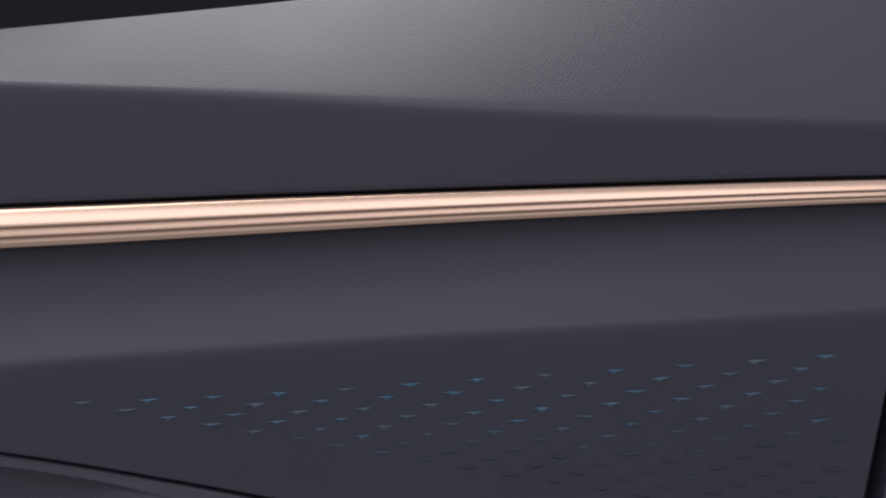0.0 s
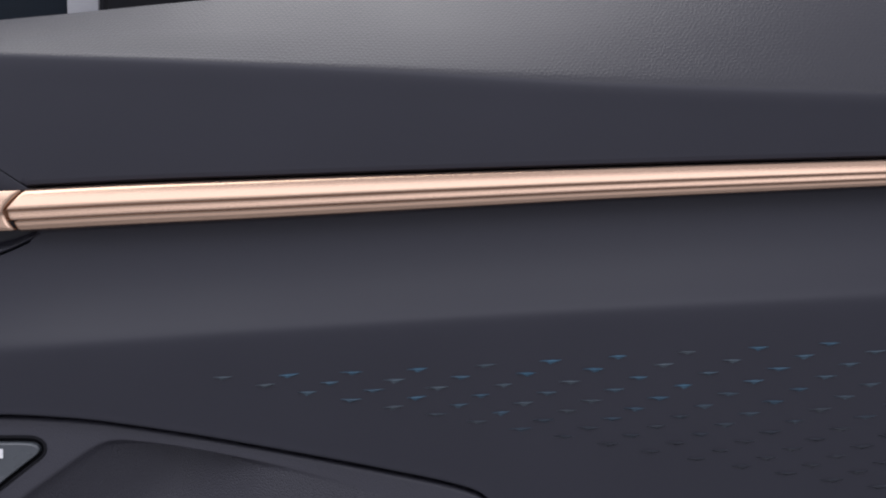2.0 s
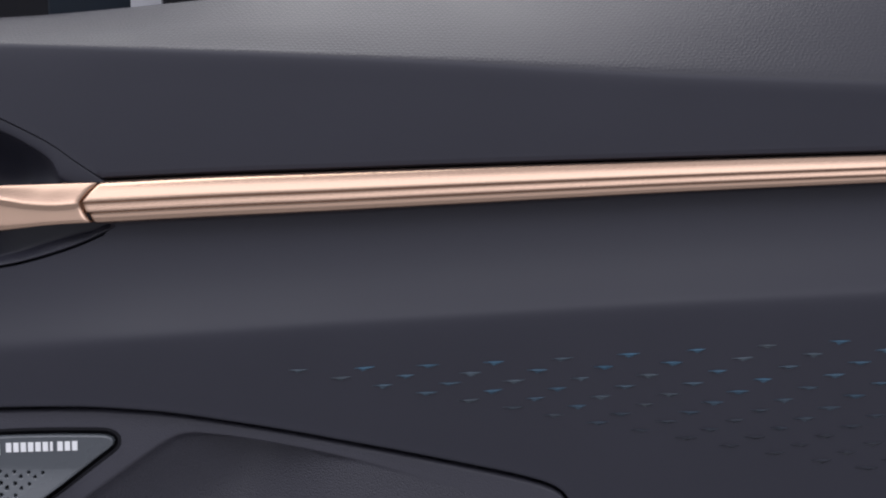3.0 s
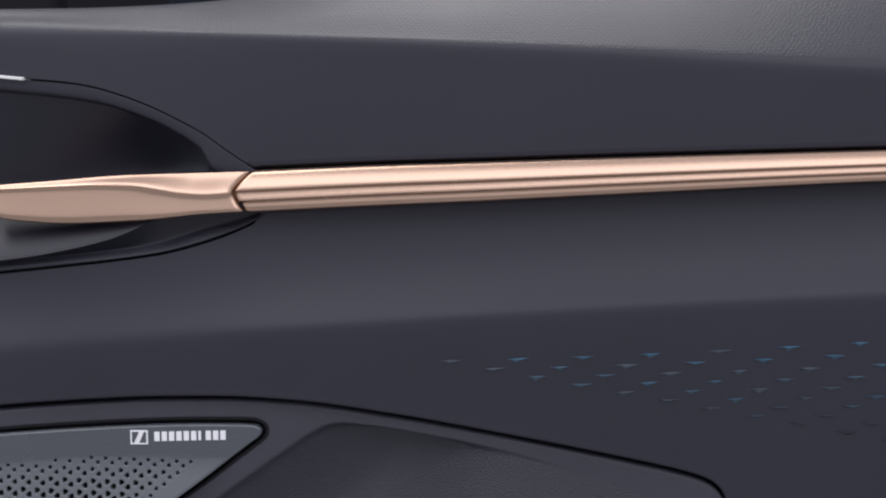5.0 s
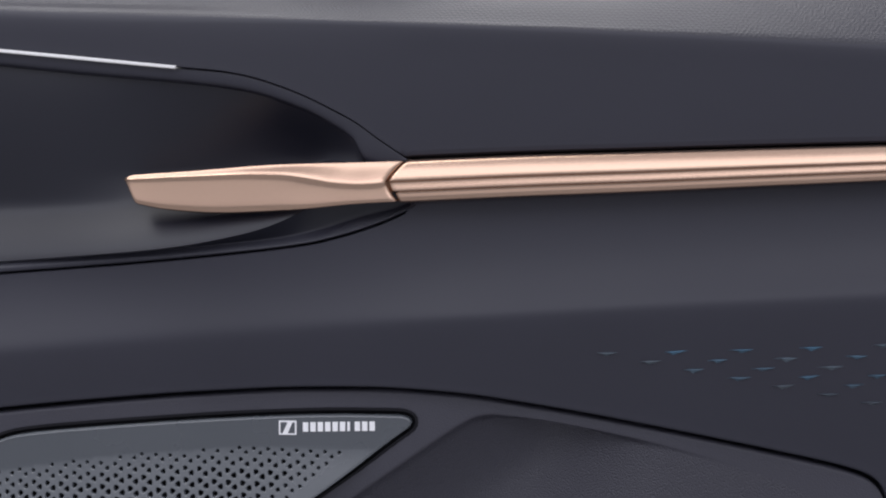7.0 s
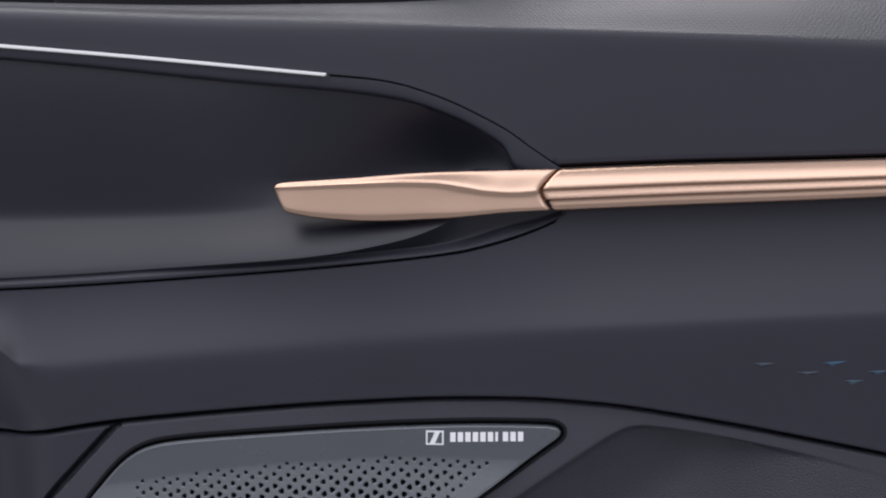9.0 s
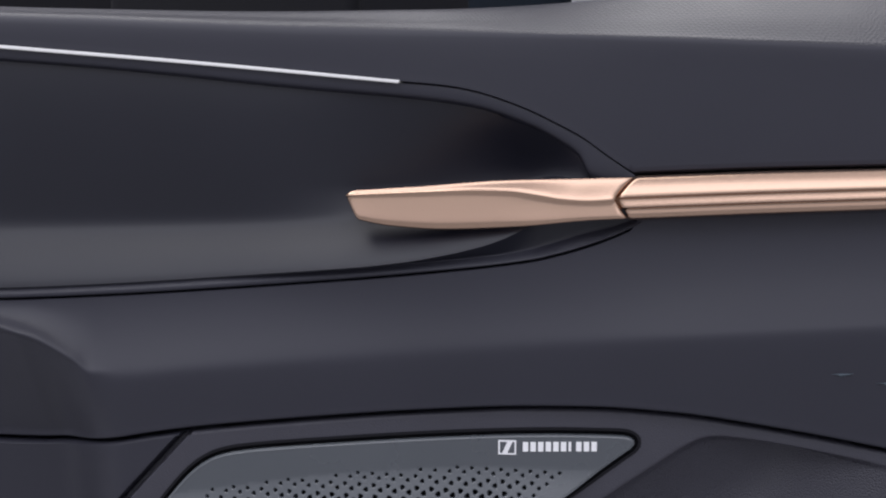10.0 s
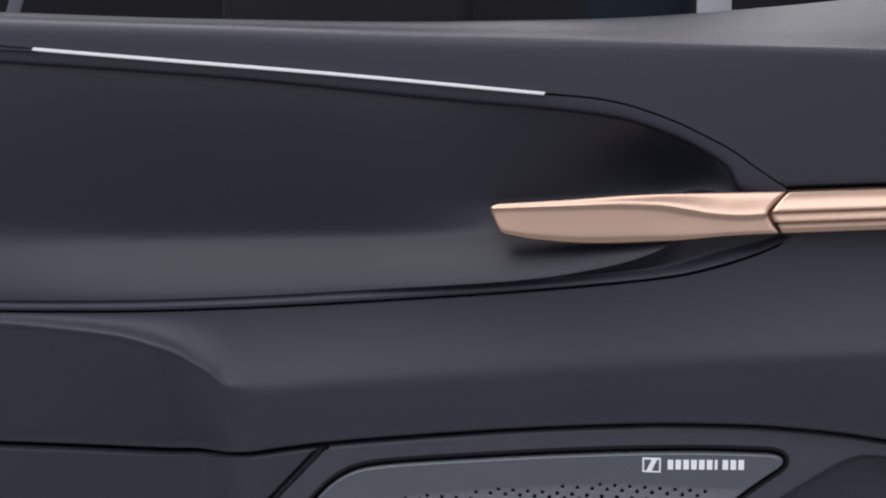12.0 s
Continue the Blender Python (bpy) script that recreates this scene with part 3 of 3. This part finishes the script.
bx, bw, bh = -0.0625, 0.0086, 0.0070
bz = badge_z(bx) - 0.0033
part("badge_mark", block(bx, bx + bw, bz, bz + bh), WHITE, grille, "white printed square")
part("badge_cut", block(bx + 0.0008, bx + 0.0018, bz + 0.0008, bz + bh - 0.0008, 0.0, -0.00275, 0.0024), GRILLE, grille)
part("badge_cut", block(bx + 0.0044, bx + bw - 0.0008, bz + 0.0008, bz + bh - 0.0008, 0.0024, -0.00275, 0.0), GRILLE, grille)
for k in range(10):
    x0 = -0.0507 + 0.00364 * k
    w = 0.0013 if k == 6 else 0.0026
    part("badge_block", block(x0, x0 + w, badge_z(x0) - 0.0020, badge_z(x0) + 0.0026), WHITE, grille, "white printed block")


# ---------------------------------------------------------------- the hall round the door
def wall(name, bm, mat, label):
    return tagged(part(name, bm, mat, None), label, "wall", kind="structure")


wall("floor", slab(-6, 6, -6, 4, -0.55, -0.45), FLOOR, "dark concrete hall floor")
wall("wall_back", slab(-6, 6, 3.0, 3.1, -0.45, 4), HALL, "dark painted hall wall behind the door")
post = thing("window_post", (-0.0245, 0.15, -0.45), "grey painted upright window post beyond the door", "post")
part("post_body", slab(-0.0100, 0.0100, -0.004, 0.004, 0.0, 1.25, 0.002), POST, post)
part("post_seal", slab(0.0100, 0.0130, -0.003, 0.005, 0.0, 1.25, 0.001), DARK, post, "black rubber edge")


# Added slabs that stand in for the dim, blurred shapes in the window.
def dim_slab(name, x0, x1, y, mat, label):
    return tagged(part(name, slab(x0, x1, y - 0.01, y + 0.01, -0.45, 0.50, 0.008, 3), mat, None), label, "backdrop", kind="structure")


DIM_GREY = material("dim_grey_shape", (0.0060, 0.0060, 0.0090), 0.7, mottle=0.4, spec=0.2)
DIM_BLUE = material("dim_blue_shape", (0.0015, 0.0060, 0.0130), 0.7, mottle=0.3, spec=0.2)
dim_slab("backdrop", -0.335, -0.170, 0.185, DIM_GREY, "dark grey stand-in slab for a dim shape in the window")
dim_slab("backdrop", -0.100, -0.036, 0.185, DIM_BLUE, "dark blue stand-in slab for a dim shape in the window")
strap = thing("belt_strap", (-0.470, 0.16, -0.45), "slanted pale grey strap beyond the window", "strap")
bm = slab(-0.005, 0.005, -0.001, 0.001, 0.0, 0.75, 0.0005)
for v in bm.verts:
    v.co.x += (v.co.z - 0.555) * 0.35
part("webbing", bm, material("grey_webbing", (0.055, 0.062, 0.078), 0.7, mottle=0.2, fine=0.3), strap)

# ---------------------------------------------------------------- embossed marks
def mark_mesh():
    """A long low ridge with a small keel below its middle."""
    w, h, up = 0.0066, 0.0018, 0.0012
    bm = bmesh.new()
    rim = [bm.verts.new(c) for c in ((-w, 0.0002, -0.0003), (-0.42 * w, 0.0002, -0.30 * h), (-0.0004, 0.0002, -h), (0.48 * w, 0.0002, -0.22 * h), (w, 0.0002, 0.0007), (0.0, 0.0002, 0.0005))]
    left, mid, right = (bm.verts.new(c) for c in ((-0.45 * w, -up * 0.7, -0.06 * h), (0.0, -up, -0.10 * h), (0.5 * w, -up * 0.7, 0.06 * h)))
    for f in ((rim[0], rim[1], left), (rim[1], rim[2], mid, left), (rim[2], rim[3], right, mid), (rim[3], rim[4], right), (rim[4], rim[5], mid, right), (rim[5], rim[0], left, mid)):
        bm.faces.new(f)
    bm.faces.new(rim[::-1])
    bmesh.ops.recalc_face_normals(bm, faces=bm.faces)
    me = bpy.data.meshes.new("emboss_mark")
    bm.to_mesh(me)
    bm.free()
    me.materials.append(MARK)
    return me


mark = mark_mesh()
mark_row = curve((0, -0.0901), (1, -0.0888), (3, -0.0855), (4, -0.0834), (6, -0.0781), (8, -0.0731), (11, -0.0663))
nodes, links = MARK.node_tree.nodes, MARK.node_tree.links
pick, tone = nodes.new("ShaderNodeObjectInfo"), nodes.new("ShaderNodeMix")
tone.data_type = "RGBA"
tone.inputs[6].default_value, tone.inputs[7].default_value = (0.088, 0.106, 0.125, 1), (0.056, 0.132, 0.205, 1)
links.new(pick.outputs["Random"], tone.inputs[0])
# lower rows catch less light: put into the colour, blue down to grey
slope, falloff, dimmed = nodes.new("ShaderNodeVectorMath"), nodes.new("ShaderNodeMapRange"), nodes.new("ShaderNodeMix")
slope.operation, dimmed.data_type = "DOT_PRODUCT", "RGBA"
slope.inputs[1].default_value = (-0.05, 0.0, 1.0)
falloff.inputs["From Min"].default_value, falloff.inputs["From Max"].default_value = -0.132, -0.105
links.new(pick.outputs["Location"], slope.inputs[0])
links.new(slope.outputs["Value"], falloff.inputs["Value"])
links.new(falloff.outputs["Result"], dimmed.inputs[0])
dimmed.inputs[6].default_value = (0.038, 0.041, 0.052, 1)
links.new(tone.outputs[2], dimmed.inputs[7])
links.new(dimmed.outputs[2], nodes["Principled BSDF"].inputs["Base Color"])
bpy.context.view_layer.update()
tree = bpy.context.evaluated_depsgraph_get()
for i in range(12):
    for j in range(20):
        x = 0.0958 + 0.0313 * i + 0.0204 * j
        z = mark_row(i) - 0.0036 * j + 0.00003 * j * j
        if x > 0.447 or z < -0.160 or (x < 0.24 and z < low_seam(x) + 0.008):
            continue
        ok, place, normal, _ = middle.ray_cast((x, -0.3, z), (0, 1, 0))
        if not ok:
            continue
        m = new("emboss_mark", mark)
        m.parent = middle
        m.location = place
        m.rotation_euler = (random.uniform(-0.06, 0.06), random.uniform(-0.03, 0.03), random.uniform(-0.06, 0.06))
        s = random.uniform(0.82, 1.04)
        m.scale = (s, random.uniform(0.8, 1.1), random.uniform(0.70, 1.05))
